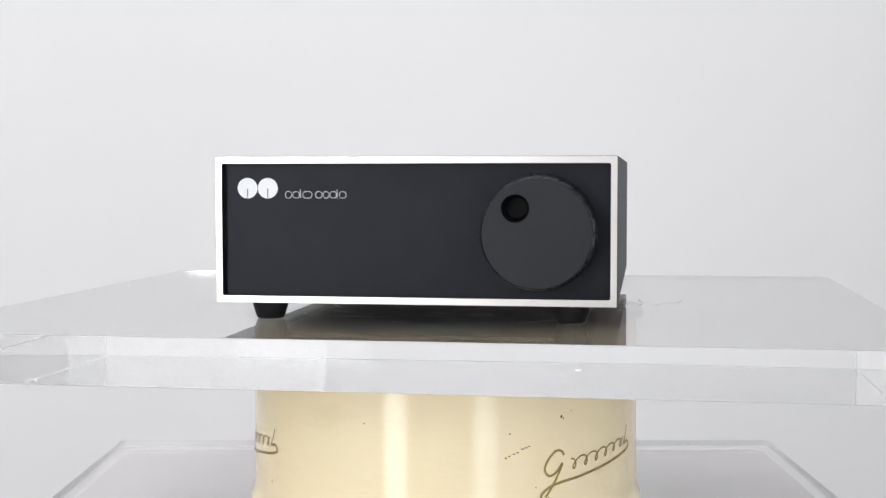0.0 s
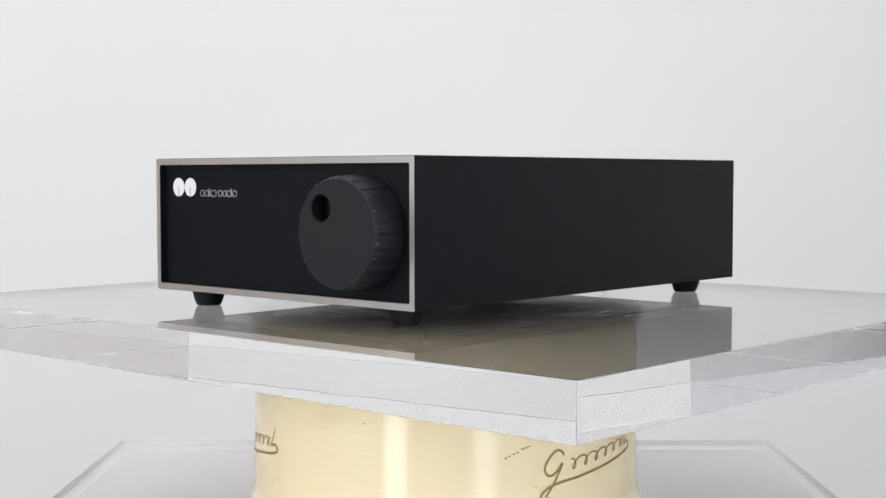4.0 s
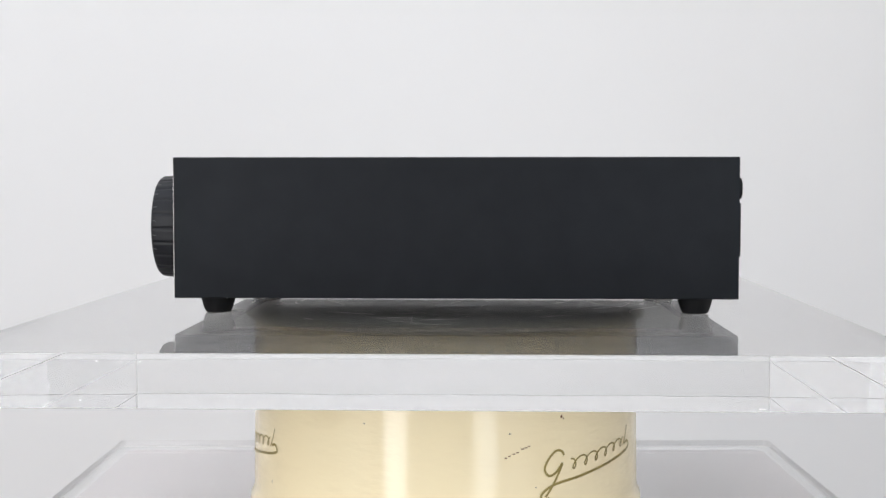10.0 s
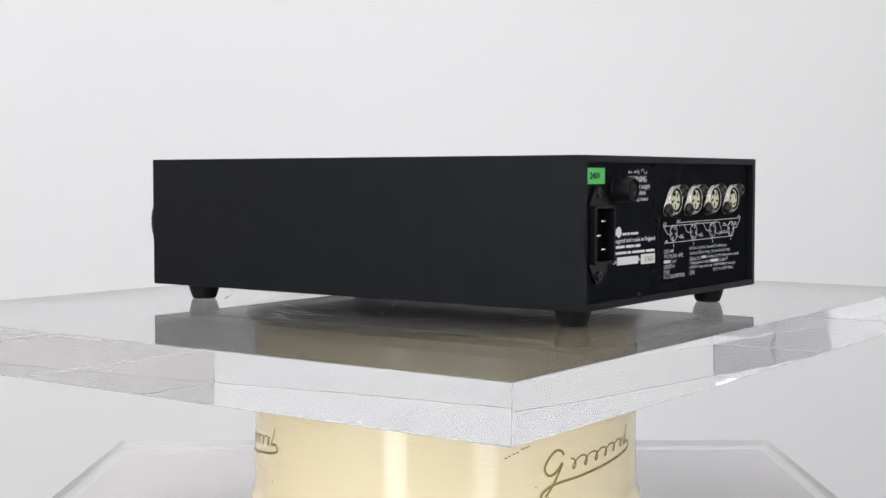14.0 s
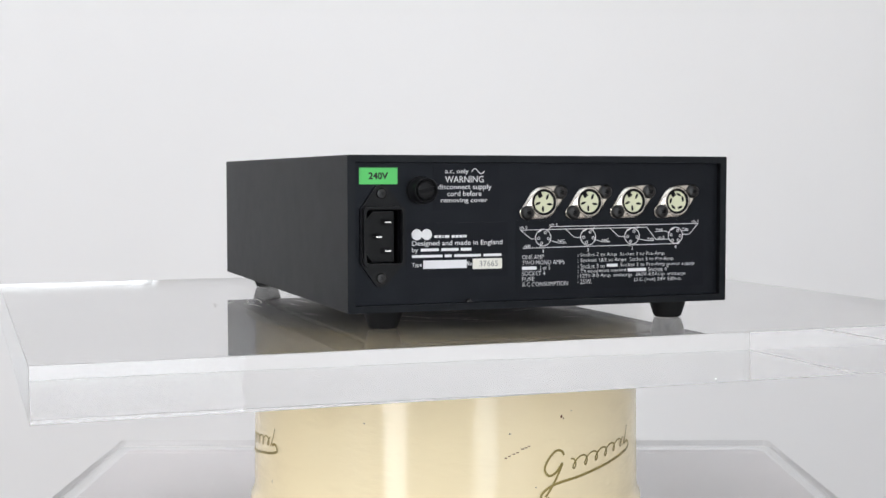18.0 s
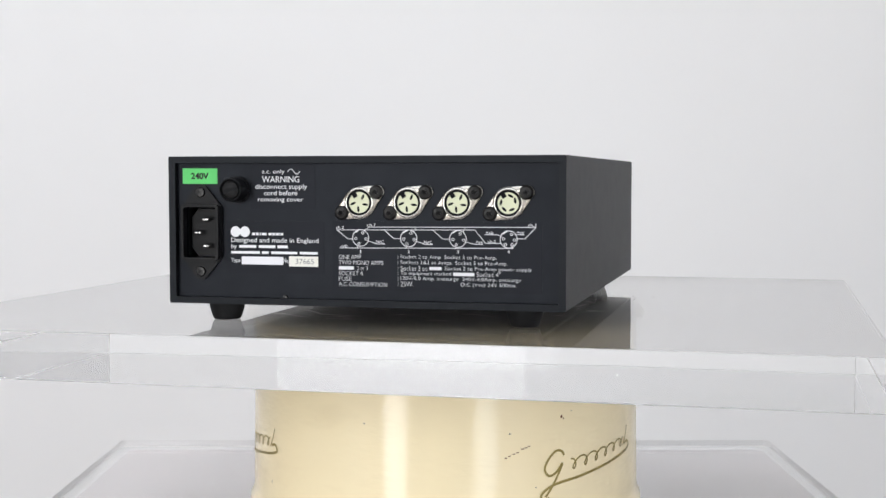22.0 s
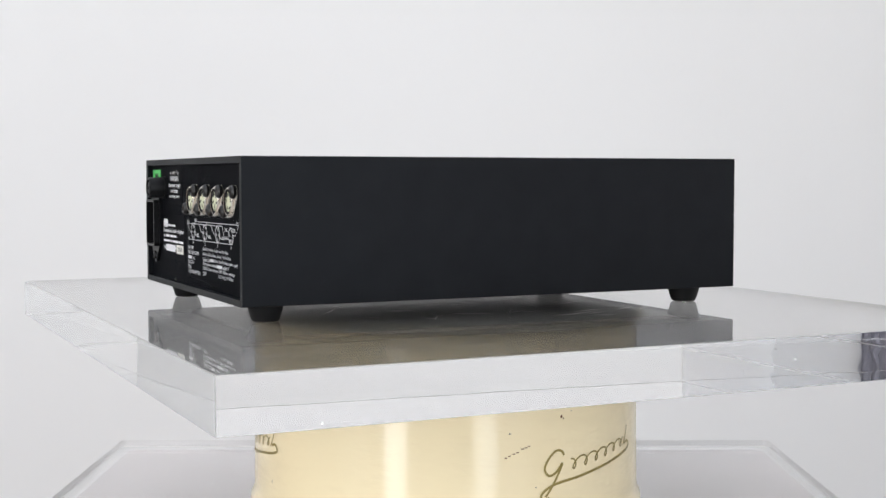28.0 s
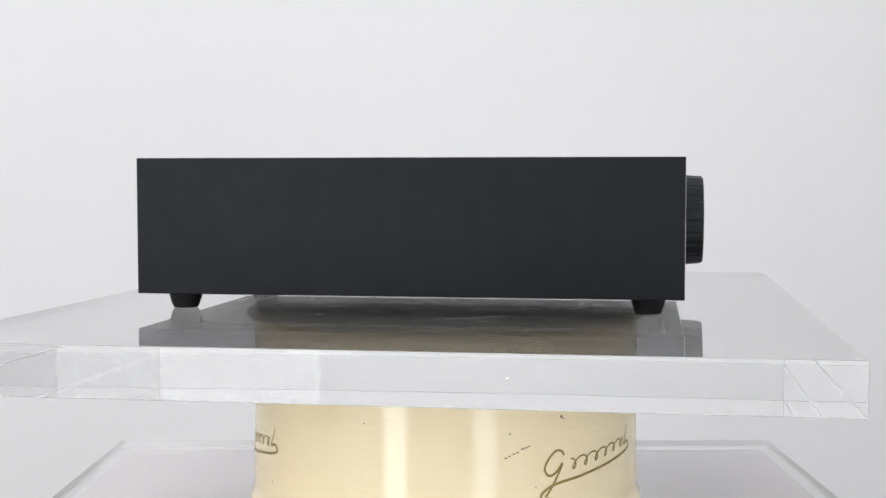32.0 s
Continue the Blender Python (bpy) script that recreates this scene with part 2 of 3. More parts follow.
def text_mesh(body, x0, x1, z_low, z_high, y_face, rear, bold=0.0):
    """Lettering that fills x0..x1 (as read) and z_low..z_high, lying on the plane y_face."""
    cu = bpy.data.curves.new("lettering", "FONT")
    cu.body, cu.size, cu.resolution_u, cu.offset = body, 1.0, 3, bold
    ob = new("lettering", cu)
    dg = bpy.context.evaluated_depsgraph_get()
    me = bpy.data.meshes.new_from_object(ob.evaluated_get(dg))
    bpy.data.objects.remove(ob)
    bpy.data.curves.remove(cu)
    bm = bmesh.new()
    bm.from_mesh(me)
    bpy.data.meshes.remove(me)
    xs = [v.co.x for v in bm.verts]
    ys = [v.co.y for v in bm.verts]
    sx, sz = (x1 - x0) / (max(xs) - min(xs)), (z_high - z_low) / (max(ys) - min(ys))
    lx, ly = min(xs), min(ys)
    for v in bm.verts:
        x, z = x0 + (v.co.x - lx) * sx, z_low + (v.co.y - ly) * sz
        v.co = (-x if rear else x, y_face, z)
    bmesh.ops.remove_doubles(bm, verts=bm.verts, dist=1e-6)
    r = bmesh.ops.extrude_face_region(bm, geom=list(bm.faces))
    for e in r["geom"]:
        if isinstance(e, bmesh.types.BMVert):
            e.co.y += 0.00006 if rear else -0.00006
    return bm


# ---- the room ----
def wall_with_openings(name, along, fixed, thick, a0, a1, z0, z1, openings, mat, label="plain white painted wall"):
    """A wall along 'x' or 'y' at the plane 'fixed', from a0 to a1, with openings (a, b, low, high)."""
    bm = bmesh.new()

    def slab(a, b, low, high):
        lo, hi = min(fixed, fixed + thick), max(fixed, fixed + thick)
        if along == "x":
            add_box(bm, a, b, lo, hi, low, high)
        else:
            add_box(bm, lo, hi, a, b, low, high)
    at = a0
    for a, b, low, high in openings:
        slab(at, a, z0, z1)
        slab(a, b, z0, low)
        slab(a, b, high, z1)
        at = b
    slab(at, a1, z0, z1)
    return tagged(part(name, bm, mat), label, "wall", kind="structure")


def window_frame(name, along, fixed, a, b, low, high, bars=()):
    w = thing(name, "white framed window letting daylight in", "window", kind="structure")
    bm = bmesh.new()
    d = 0.05
    rows = ((a, a + d, low, high), (b - d, b, low, high), (a + d, b - d, low, low + d), (a + d, b - d, high - d, high))
    for p, q, lo, hi in rows:
        if along == "x":
            add_box(bm, p, q, fixed - 0.08, fixed - 0.03, lo, hi)
        else:
            add_box(bm, fixed - 0.08, fixed - 0.03, p, q, lo, hi)
    part("frame", bm, M_FRAME, w)
    # bars added to break up the bright window patch in the plate's edge
    for at in bars:
        part("added_glazing_bar", box(fixed - 0.075, fixed - 0.035, at - 0.03, at + 0.03, low + d, high - d, 0.004), M_FRAME, w)
    return w


R_ = ROOM
wall_with_openings("wall_back", "x", R_["y1"], 0.12, R_["x0"] - 0.12, R_["x1"] + 0.12, R_["z0"], R_["z1"], [], M_WALL)
wall_with_openings("wall_camera_side", "x", R_["y0"], -0.12, R_["x0"] - 0.12, R_["x1"] + 0.12, R_["z0"], R_["z1"],
                   [(-2.03, -1.21, -0.95, 1.35), (0.85, 1.59, -0.95, 1.35)], M_SIDEWALL, "plain pale grey wall with two tall windows")
wall_with_openings("wall_side_window", "y", R_["x0"], -0.12, R_["y0"], -0.3, R_["z0"], R_["z1"], [(-2.10, -0.70, 0.39, 1.4)], M_SIDEWALL, "plain pale grey wall with a window")
wall_with_openings("wall_side_brown", "y", R_["x0"], -0.12, -0.3, 0.96, R_["z0"], R_["z1"], [], M_BROWN, "plain brown painted wall")
wall_with_openings("wall_side_end", "y", R_["x0"], -0.12, 0.96, R_["y1"], R_["z0"], R_["z1"], [], M_WALL)
wall_with_openings("wall_side_plain", "y", R_["x1"], 0.12, R_["y0"], R_["y1"], R_["z0"], R_["z1"], [], M_GREYWALL, "plain pale grey wall")
window_frame("window_1", "x", R_["y0"], -2.03, -1.21, -0.95, 1.35)
window_frame("window_2", "x", R_["y0"], 0.85, 1.59, -0.95, 1.35)
window_frame("window_3", "y", R_["x0"], -2.10, -0.70, 0.39, 1.4, (-1.63, -1.17))
tagged(part("floor", box(R_["x0"] - 0.12, R_["x1"] + 0.12, R_["y0"] - 0.12, R_["y1"] + 0.12, R_["z0"] - 0.1, R_["z0"]), M_FLOOR),
       "pale brown wooden floor of the room", "floor", kind="structure")
# the opening in the ceiling is added, to hold the fill lamp
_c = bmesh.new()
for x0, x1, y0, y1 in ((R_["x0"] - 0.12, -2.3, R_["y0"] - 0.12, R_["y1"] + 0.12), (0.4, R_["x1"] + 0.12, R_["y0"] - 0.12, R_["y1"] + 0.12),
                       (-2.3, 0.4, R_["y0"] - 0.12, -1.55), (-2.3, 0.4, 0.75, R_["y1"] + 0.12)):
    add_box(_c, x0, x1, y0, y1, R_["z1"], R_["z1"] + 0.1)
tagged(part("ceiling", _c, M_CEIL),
       "plain white ceiling with an added opening for the fill lamp", "ceiling", kind="structure")



def hanging_curtain(x, y0, y1, z0, z1, sense, cloth, label):
    """A narrow cloth hanging in folds close to a side wall, with its rail."""
    c = thing("curtain", label, "curtain")
    bm = bmesh.new()
    n = 48
    front, back = [], []
    for i in range(n + 1):
        y = y0 + (y1 - y0) * i / n
        d = 0.005 * math.sin(i * 2 * math.pi / 8) + 0.003 * math.sin(i * 1.9)
        front.append([bm.verts.new((x + sense * (0.035 + d), y, z)) for z in (z0, z1)])
        back.append([bm.verts.new((x + sense * (0.031 + d), y, z)) for z in (z0, z1)])
    for i in range(n):
        bm.faces.new((front[i][0], front[i + 1][0], front[i + 1][1], front[i][1]))
        bm.faces.new((back[i][0], back[i][1], back[i + 1][1], back[i + 1][0]))
        for k in (0, 1):
            bm.faces.new((front[i][k], front[i + 1][k], back[i + 1][k], back[i][k]))
    for i in (0, n):
        bm.faces.new((front[i][0], front[i][1], back[i][1], back[i][0]))
    part("cloth", bm, cloth, c, smooth=True)
    lo, hi = sorted((x + sense * 0.0005, x + sense * 0.07))
    part("rail", box(lo, hi, y0 - 0.03, y1 + 0.03, z1, z1 + 0.03, 0.004), M_FRAME, c)


def low_cabinet(x0, x1, y0, y1, z0, z1):
    """An added grey cabinet with two doors, standing below the side window."""
    c = thing("cabinet", "grey two-door cabinet below the window, stand-in for unknown dark shapes", "cabinet")
    part("body", box(x0, x1 - 0.02, y0, y1, z0 + 0.06, z1, 0.004), M_CABINET, c)
    part("toe_board", box(x0, x1 - 0.06, y0 + 0.01, y1 - 0.01, z0, z0 + 0.06), M_PIT, c)
    mid = (y0 + y1) / 2
    for a, b, k in ((y0 + 0.003, mid - 0.0015, 1), (mid + 0.0015, y1 - 0.003, -1)):
        door = part("door", box(x1 - 0.019, x1, a, b, z0 + 0.065, z1 - 0.004, 0.003), M_CABINET, c)
        h = b - 0.03 if k == 1 else a + 0.03
        part("handle", box(x1, x1 + 0.022, h - 0.006, h + 0.006, z1 - 0.34, z1 - 0.20, 0.004), M_PIN, door, "steel bar handle")


# added stand-ins for dark shapes of unknown kind in the plate's edges
low_cabinet(R_["x0"] + 0.001, -2.28, -1.32, -0.97, R_["z0"], 0.31)
hanging_curtain(R_["x0"], 1.10, 1.24, -0.85, 0.75, 1, M_CURTAIN, "narrow dark slate-blue cloth on a white wall, stand-in for an unknown shape")
hanging_curtain(R_["x1"], -1.60, -1.36, -0.85, 0.95, -1, M_CLOTH_PALE, "pale grey cloth on a pale wall, stand-in for an unknown shape")

# ---- stand: plinth, lower acrylic slab, cream drum ----
SLAB_TOP, SLAB_T = -0.140, 0.030


def rounded_slab(x0, x1, y0, y1, z0, z1, r, chamfer, steps=6):
    """A flat slab with rounded upright corners and a chamfer along its upper and lower rims."""
    bm = bmesh.new()
    rings = []
    for z, c in ((z0, chamfer), (z0 + chamfer, 0.0), (z1 - chamfer, 0.0), (z1, chamfer)):
        rings.append([bm.verts.new((x, y, z)) for x, y in rounded_rect(x0 + c, x1 - c, y0 + c, y1 - c, max(r - c, 0.0001), steps)])
    bm.faces.new(rings[0][::-1])
    bm.faces.new(rings[-1])
    n = len(rings[0])
    for lo, hi in zip(rings, rings[1:]):
        for i in range(n):
            j = (i + 1) % n
            bm.faces.new((lo[i], lo[j], hi[j], hi[i]))
    return bm


plinth = tagged(part("plinth", rounded_slab(-0.258, 0.258, -0.272, 0.254, R_["z0"], SLAB_TOP - SLAB_T - 0.001, 0.012, 0.002), M_PLINTH),
                "pale pinkish-white display plinth under a clear slab", "plinth")
slab = tagged(part("acrylic_base_slab", rounded_slab(-0.2665, 0.265, -0.280, 0.262, SLAB_TOP - SLAB_T, SLAB_TOP, 0.007, 0.0022), M_SLAB),
              "thick clear acrylic base slab with rounded corners", "slab")


def finish_edges(ob, edge, arris, shade):
    """The edge faces and the small arrises get materials of their own."""
    ob.data.materials.append(edge)
    ob.data.materials.append(arris)
    for p in ob.data.polygons:
        n = sorted(abs(c) for c in p.normal)
        if n[2] < 0.97:
            p.material_index = 2
        elif abs(p.normal.z) < 0.3:
            p.material_index = 1
    ob.visible_shadow = shade


finish_edges(slab, M_SLAB_EDGE, M_SLAB_EDGE, False)

DRUM_R = 0.1160
PLATE_T = 0.0241
drum = thing("turntable_drum", "cream enamelled round motor drum with brown script marks", "turntable base")
_top = -0.0300
part("drum_wall", lathe([(0.1118, _top - 0.0001), (0.1134, _top - 0.0006), (0.1147, _top - 0.0018), (0.1156, _top - 0.0040), (DRUM_R, _top - 0.0080),
                         (0.1168, -0.108), (0.1172, -0.112), (0.1190, -0.1155), (0.1194, -0.119), (0.1196, SLAB_TOP + 0.0005), (0.112, SLAB_TOP + 0.0004)], 128),
     M_CREAM, drum, smooth=True)
part("drum_top", lathe([(0.0, _top), (0.11, _top), (0.1118, _top - 0.0001), (0.1118, _top - 0.004), (0, _top - 0.004)], 96), M_DECK, drum,
     "worn grey-brown disc with fine scratches", smooth=True)


platter = thing("turntable_platter", "worn grey metal platter with an olive rim on the cream drum", "platter")
PT = -PLATE_T - 0.0003
part("platter_disc", lathe([(0, PT), (0.1158, PT), (0.1164, PT - 0.0004), (0.1164, PT - 0.0016), (0, PT - 0.0016)], 128), M_PLATTER, platter, smooth=True)
part("platter_rim", lathe([(0.1166, PT - 0.0004), (0.1174, PT - 0.0006), (0.1188, PT - 0.0014), (0.1203, PT - 0.0026), (0.1211, PT - 0.0042), (0.1208, _top + 0.0007),
                           (0.1180, _top + 0.0004), (0, _top + 0.0004)], 128), M_RIM, platter, "olive-grey rounded metal rim", smooth=True)


def drum_radius(z):
    return DRUM_R + (0.1168 - DRUM_R) * min(1, max(0, (-0.03 - z) / 0.078))


def ribbon(path, width, lift=0.00025):
    """A painted line on the drum wall: path rows are (degrees round the drum, height in mm)."""
    bm = bmesh.new()
    rows = []
    pts = [(a * D2R, z / 1000) for a, z in path]
    for i, (a, z) in enumerate(pts):
        a0, z0 = pts[max(0, i - 1)]
        a1, z1 = pts[min(len(pts) - 1, i + 1)]
        dx, dz = (a1 - a0) * DRUM_R, z1 - z0
        d = math.hypot(dx, dz) or 1
        nx, nz = -dz / d * width / 2, dx / d * width / 2
        row = []
        for s in (-1, 1):
            aa, zz = a + s * nx / DRUM_R, z + s * nz
            r = drum_radius(zz) + lift
            row.append(bm.verts.new((r * math.sin(aa), -r * math.cos(aa), zz)))
        rows.append(row)
    for p, q in zip(rows, rows[1:]):
        bm.faces.new((p[0], q[0], q[1], p[1]))
    return bm


def smooth_path(ctrl, steps=8):
    """Catmull-Rom through the control points."""
    out = []
    c = [ctrl[0]] + list(ctrl) + [ctrl[-1]]
    for p0, p1, p2, p3 in zip(c, c[1:], c[2:], c[3:]):
        for k in range(steps):
            t = k / steps
            out.append(tuple(0.5 * (2 * b + (c_ - a) * t + (2 * a - 5 * b + 4 * c_ - d) * t * t + (3 * b - a - 3 * c_ + d) * t ** 3)
                             for a, b, c_, d in zip(p0, p1, p2, p3)))
    out.append(ctrl[-1])
    return out


def script_mark(shift):
    """Brown script-like flourish: a big loop, a row of small humps and an underline."""
    loop = [(33.4, -76.4), (32.6, -73.9), (30.6, -73.6), (28.2, -78), (27.2, -83), (28.6, -86.6), (30.8, -85.2), (32.9, -80.6), (31.4, -86.5), (29.6, -92.5), (27.4, -98)]
    humps = []
    for i in range(150):
        a, t = 35.2 + i * 0.172, i * 0.2485
        z = (3.1 - 0.004 * i) * math.cos(t)
        humps.append((a + 1.3 * math.sin(t) + 0.2 * z, -82.0 + 0.235 * (a - 35.2) + z))
    tail = [(60.6, -79.0), (61.4, -76.6), (62.4, -73.0), (63.4, -68.2)]
    under = [(61.6, -78.2), (63.4, -77.2), (64.6, -79.0), (64.3, -81.2), (61, -83.0), (54, -85.0), (46, -87.3), (38, -89.6), (31.5, -91.2), (28.0, -93.6), (26.1, -97), (26.8, -100), (28.6, -98.5)]
    return joined(*[ribbon(smooth_path([(a + shift, z) for a, z in p], 6 if len(p) < 40 else 1), w)
                    for p, w in ((loop, 0.0013), (humps, 0.00085), (tail, 0.0008), (under, 0.0014))])


for shift in (0.0, -119.7, 120.0):
    part("script_mark", script_mark(shift), M_INK, drum, "olive brown script flourish with underline")


def chip(a, z, w, h, mat, name="chip"):
    bm = bmesh.new()
    rng = random.Random(int(a * 100 + z * 7))
    ring = []
    for i in range(9):
        t = 2 * math.pi * i / 9
        k = 0.6 + 0.5 * rng.random()
        aa, zz = a * D2R + w * k * math.cos(t) / DRUM_R, z / 1000 + h * k * math.sin(t)
        r = drum_radius(zz) + 0.0002
        ring.append(bm.verts.new((r * math.sin(aa), -r * math.cos(aa), zz)))
    bm.faces.new(ring)
    part(name, bm, mat, drum)


chip(32.6, -55.0, 0.0009, 0.0010, M_RUST)
chip(33.2, -56.2, 0.0005, 0.0006, M_RUST)
chip(36.0, -52.5, 0.0004, 0.0005, M_SCUFF)
chip(31.0, -36.0, 0.0017, 0.0026, M_SPOT)
chip(-22.0, -57.0, 0.0006, 0.0004, M_SCUFF)
chip(24.5, -92.0, 0.0005, 0.0005, M_SCUFF)
chip(17.0, -62.0, 0.0007, 0.0005, M_SCUFF)
chip(-58.0, -99.0, 0.0005, 0.0012, M_SCUFF)
for a, z in ((15.9, -74.9), (16.9, -74.0), (18.2, -73.0), (19.2, -72.3), (20.6, -70.6), (21.7, -70.1), (22.5, -69.4)):
    chip(a, z, 0.0011, 0.00035, M_RUST, "scuff")

# ---- the turning acrylic plate ----
plate = tagged(part("acrylic_plate", rounded_slab(-0.2452, 0.2546, -0.2115, 0.2134, -PLATE_T, 0.0, 0.0002, 0.00018, 1), M_ACRYL),
               "thick clear acrylic plate turning on the cream drum", "plate")
finish_edges(plate, M_EDGE, M_ARRIS, True)


def plate_scratch(x, y, length, turn, width, bend):
    """A pale hairline scratch on the top of the plate."""
    bm = bmesh.new()
    rows = []
    c, s_ = math.cos(turn), math.sin(turn)
    for i in range(7):
        u = (i / 6 - 0.5) * length
        v = bend * (u / length) ** 2 * 4
        w = width * (1 - 0.7 * abs(i / 3 - 1))
        rows.append([bm.verts.new((x + u * c - (v + k * w) * s_, y + u * s_ + (v + k * w) * c, 0.00006)) for k in (-1, 1)])
    for p, q in zip(rows, rows[1:]):
        bm.faces.new((p[0], q[0], q[1], p[1]))
    part("scratch", bm, M_SCRATCH, plate)


def plate_speck(x, y, r):
    bm = bmesh.new()
    bmesh.ops.create_circle(bm, cap_ends=True, segments=6, radius=r, matrix=Matrix.Translation((x, y, 0.00006)))
    part("dust_speck", bm, M_SCRATCH, plate)


def plate_nick(side, along, z, length, height):
    """A small scuffed nick in one of the plate's four edges."""
    x0, x1, y0, y1 = -0.2452, 0.2546, -0.2115, 0.2134
    e = 0.00008
    if side in "xX":
        x = x0 if side == "x" else x1
        bm = box(x - e, x + e, along - length / 2, along + length / 2, z - height / 2, z + height / 2)
    else:
        y = y0 if side == "y" else y1
        bm = box(along - length / 2, along + length / 2, y - e, y + e, z - height / 2, z + height / 2)
    part("edge_nick", bm, M_NICKED, plate)


_rng = random.Random(5)
for k in range(18):
    plate_nick(_rng.choice("xXyY"), _rng.uniform(-0.19, 0.19), -PLATE_T + 0.0006 + 0.0215 * _rng.random() ** 2.5, 0.0004 + 0.0026 * _rng.random() ** 2, 0.00025 + 0.0003 * _rng.random())
_rng = random.Random(11)
for k in range(70):
    r_, a_ = 0.125 * _rng.random() ** 0.7, 2 * math.pi * _rng.random()
    x, y = max(-0.23, min(0.24, r_ * math.cos(a_))), max(-0.2, min(0.2, r_ * math.sin(a_)))
    plate_scratch(x, y, 0.004 + 0.022 * _rng.random() ** 2, _rng.uniform(-0.7, 0.7) + (1.57 if _rng.random() < 0.35 else 0), 0.00010 + 0.00014 * _rng.random(), _rng.uniform(-0.0008, 0.0008))
for k in range(44):
    # longer marks where the unit was pushed about
    a_ = 2 * math.pi * _rng.random()
    r_ = _rng.uniform(0.07, 0.145)
    plate_scratch(r_ * math.cos(a_), r_ * math.sin(a_), 0.010 + 0.022 * _rng.random(), a_ + 1.57 + _rng.uniform(-0.4, 0.4), 0.00022 + 0.00022 * _rng.random(), _rng.uniform(-0.002, 0.002))
for k in range(60):
    plate_speck(_rng.uniform(-0.22, 0.23), _rng.uniform(-0.19, 0.19), 0.0001 + 0.00022 * _rng.random() ** 2)

# ---- the black audio unit ----
UW, UH, UD, UZ = 0.206, 0.0753, 0.3003, 0.0098
unit = thing("audio_power_supply", "black metal audio unit with silver bezel and large round knob", "audio unit")
hw, hd = UW / 2, UD / 2
Z1 = UZ + UH


def ring_frame(x0, x1, z0, z1, wall, y0, y1, r_out=0.0006, r_in=0.0006, wall_z=None):
    wz = wall_z or wall
    bm = prism(rounded_rect(x0, x1, z0, z1, r_out, 3), y0, y1, [rounded_rect(x0 + wall, x1 - wall, z0 + wz, z1 - wz, r_in, 3)])
    return bm


part("sleeve", ring_frame(-hw, hw, UZ, Z1, 0.0036, -hd + 0.0002, hd, wall_z=0.0034), M_BLACK, unit, "fine textured black painted sleeve")
# unseen plate, added to keep the bright wall from reflecting under the unit
part("added_base_plate", box(-hw + 0.020, hw - 0.020, -hd + 0.020, hd - 0.020, UZ - 0.0019, UZ + 0.0008, 0.0006, 1), M_BASE, unit, "added dark grey plate between the feet, blocks the bright gap")
part("bezel", ring_frame(-hw + 0.0002, hw - 0.0002, UZ + 0.0002, Z1 - 0.0002, 0.0031, -hd, -hd + 0.0008, r_in=0.001, wall_z=0.0034), M_ALU, unit,
     "brushed silver aluminium bezel")

# front panel with two discs and plain bars
PF = -hd + 0.0042
part("front_panel", box(-hw + 0.0034, hw - 0.0034, PF, PF + 0.002, UZ + 0.0032, Z1 - 0.0032), M_FRONT, unit, "smooth dark grey front panel")


for cx in (-0.0871, -0.0763):
    zc = UZ + 0.0590
    disc = part("printed_disc", prism(circle(cx, zc, 0.0053, 32), PF - 0.00008, PF + 0.0001), M_WHITE, unit, "white printed disc")
    part("slit", prism([(cx - 0.0002, zc - 0.0050), (cx + 0.0002, zc - 0.0050), (cx + 0.0002, zc - 0.0002), (cx - 0.0002, zc - 0.0002)], PF - 0.00016, PF + 0.0001),
         M_FRONT, disc)
# plain strokes where the brand name stands
for x0, x1, kind in ((-67.0, -63.6, "n"), (-63.0, -59.6, "o"), (-59.0, -58.4, "i"), (-57.7, -52.9, "m"), (-51.0, -47.6, "o"), (-47.0, -43.9, "u"), (-43.4, -40.0, "o"), (-39.6, -39.0, "i"),
                     (-38.5, -35.0, "o")):
    a, b, lo, hi = x0 / 1000, x1 / 1000, UZ + 0.0540, UZ + 0.0573
    ring_ = rounded_rect(a, b, lo, hi, 0.0014, 4)
    part("brand_bar", stroke(ring_ + ring_[:1] if b - a > 0.001 else [(a, lo), (a, hi + 0.001)], 0.00026, PF - 0.00008, PF + 0.0001), M_WHITE, unit)

# knob with fluted rim and finger hole
KX, KZ = 0.0642, UZ + 0.0371
KN = 22 * 8


def knob_flute(i, k):
    if k > 3:
        return 1.0
    return 0.980 if i % 8 == 0 else (0.996 if i % 8 in (3, 4, 5) else 1.0)


K0, K1 = PF - 0.0008, -hd - 0.0153
kl = K0 - K1
kbm = lathe([(0.0292, 0), (0.0286, kl * 0.55), (0.0281, kl - 0.0022), (0.0276, kl - 0.0008), (0.0268, kl - 0.0001)], KN, "-y", (KX, K0, KZ), knob_flute)
rim_edges = [e for e in kbm.edges if e.is_boundary and all(abs(v.co.y - (K0 - kl + 0.0001)) < 1e-5 for v in e.verts)]
HX, HZ, HR = 0.0537, UZ + 0.0494, 0.0066
hole_v = [kbm.verts.new((x, K0 - kl + 0.0001, z)) for x, z in circle(HX, HZ, HR + 0.0004, 36)]
hole_e = [kbm.edges.new((a, b)) for a, b in zip(hole_v, hole_v[1:] + hole_v[:1])]
bmesh.ops.triangle_fill(kbm, edges=rim_edges + hole_e, use_beauty=True)
knob = part("knob", kbm, M_KNOB, unit, "large matt black round knob with finger hole", smooth=True)
cup = bmesh.new()
prev = None
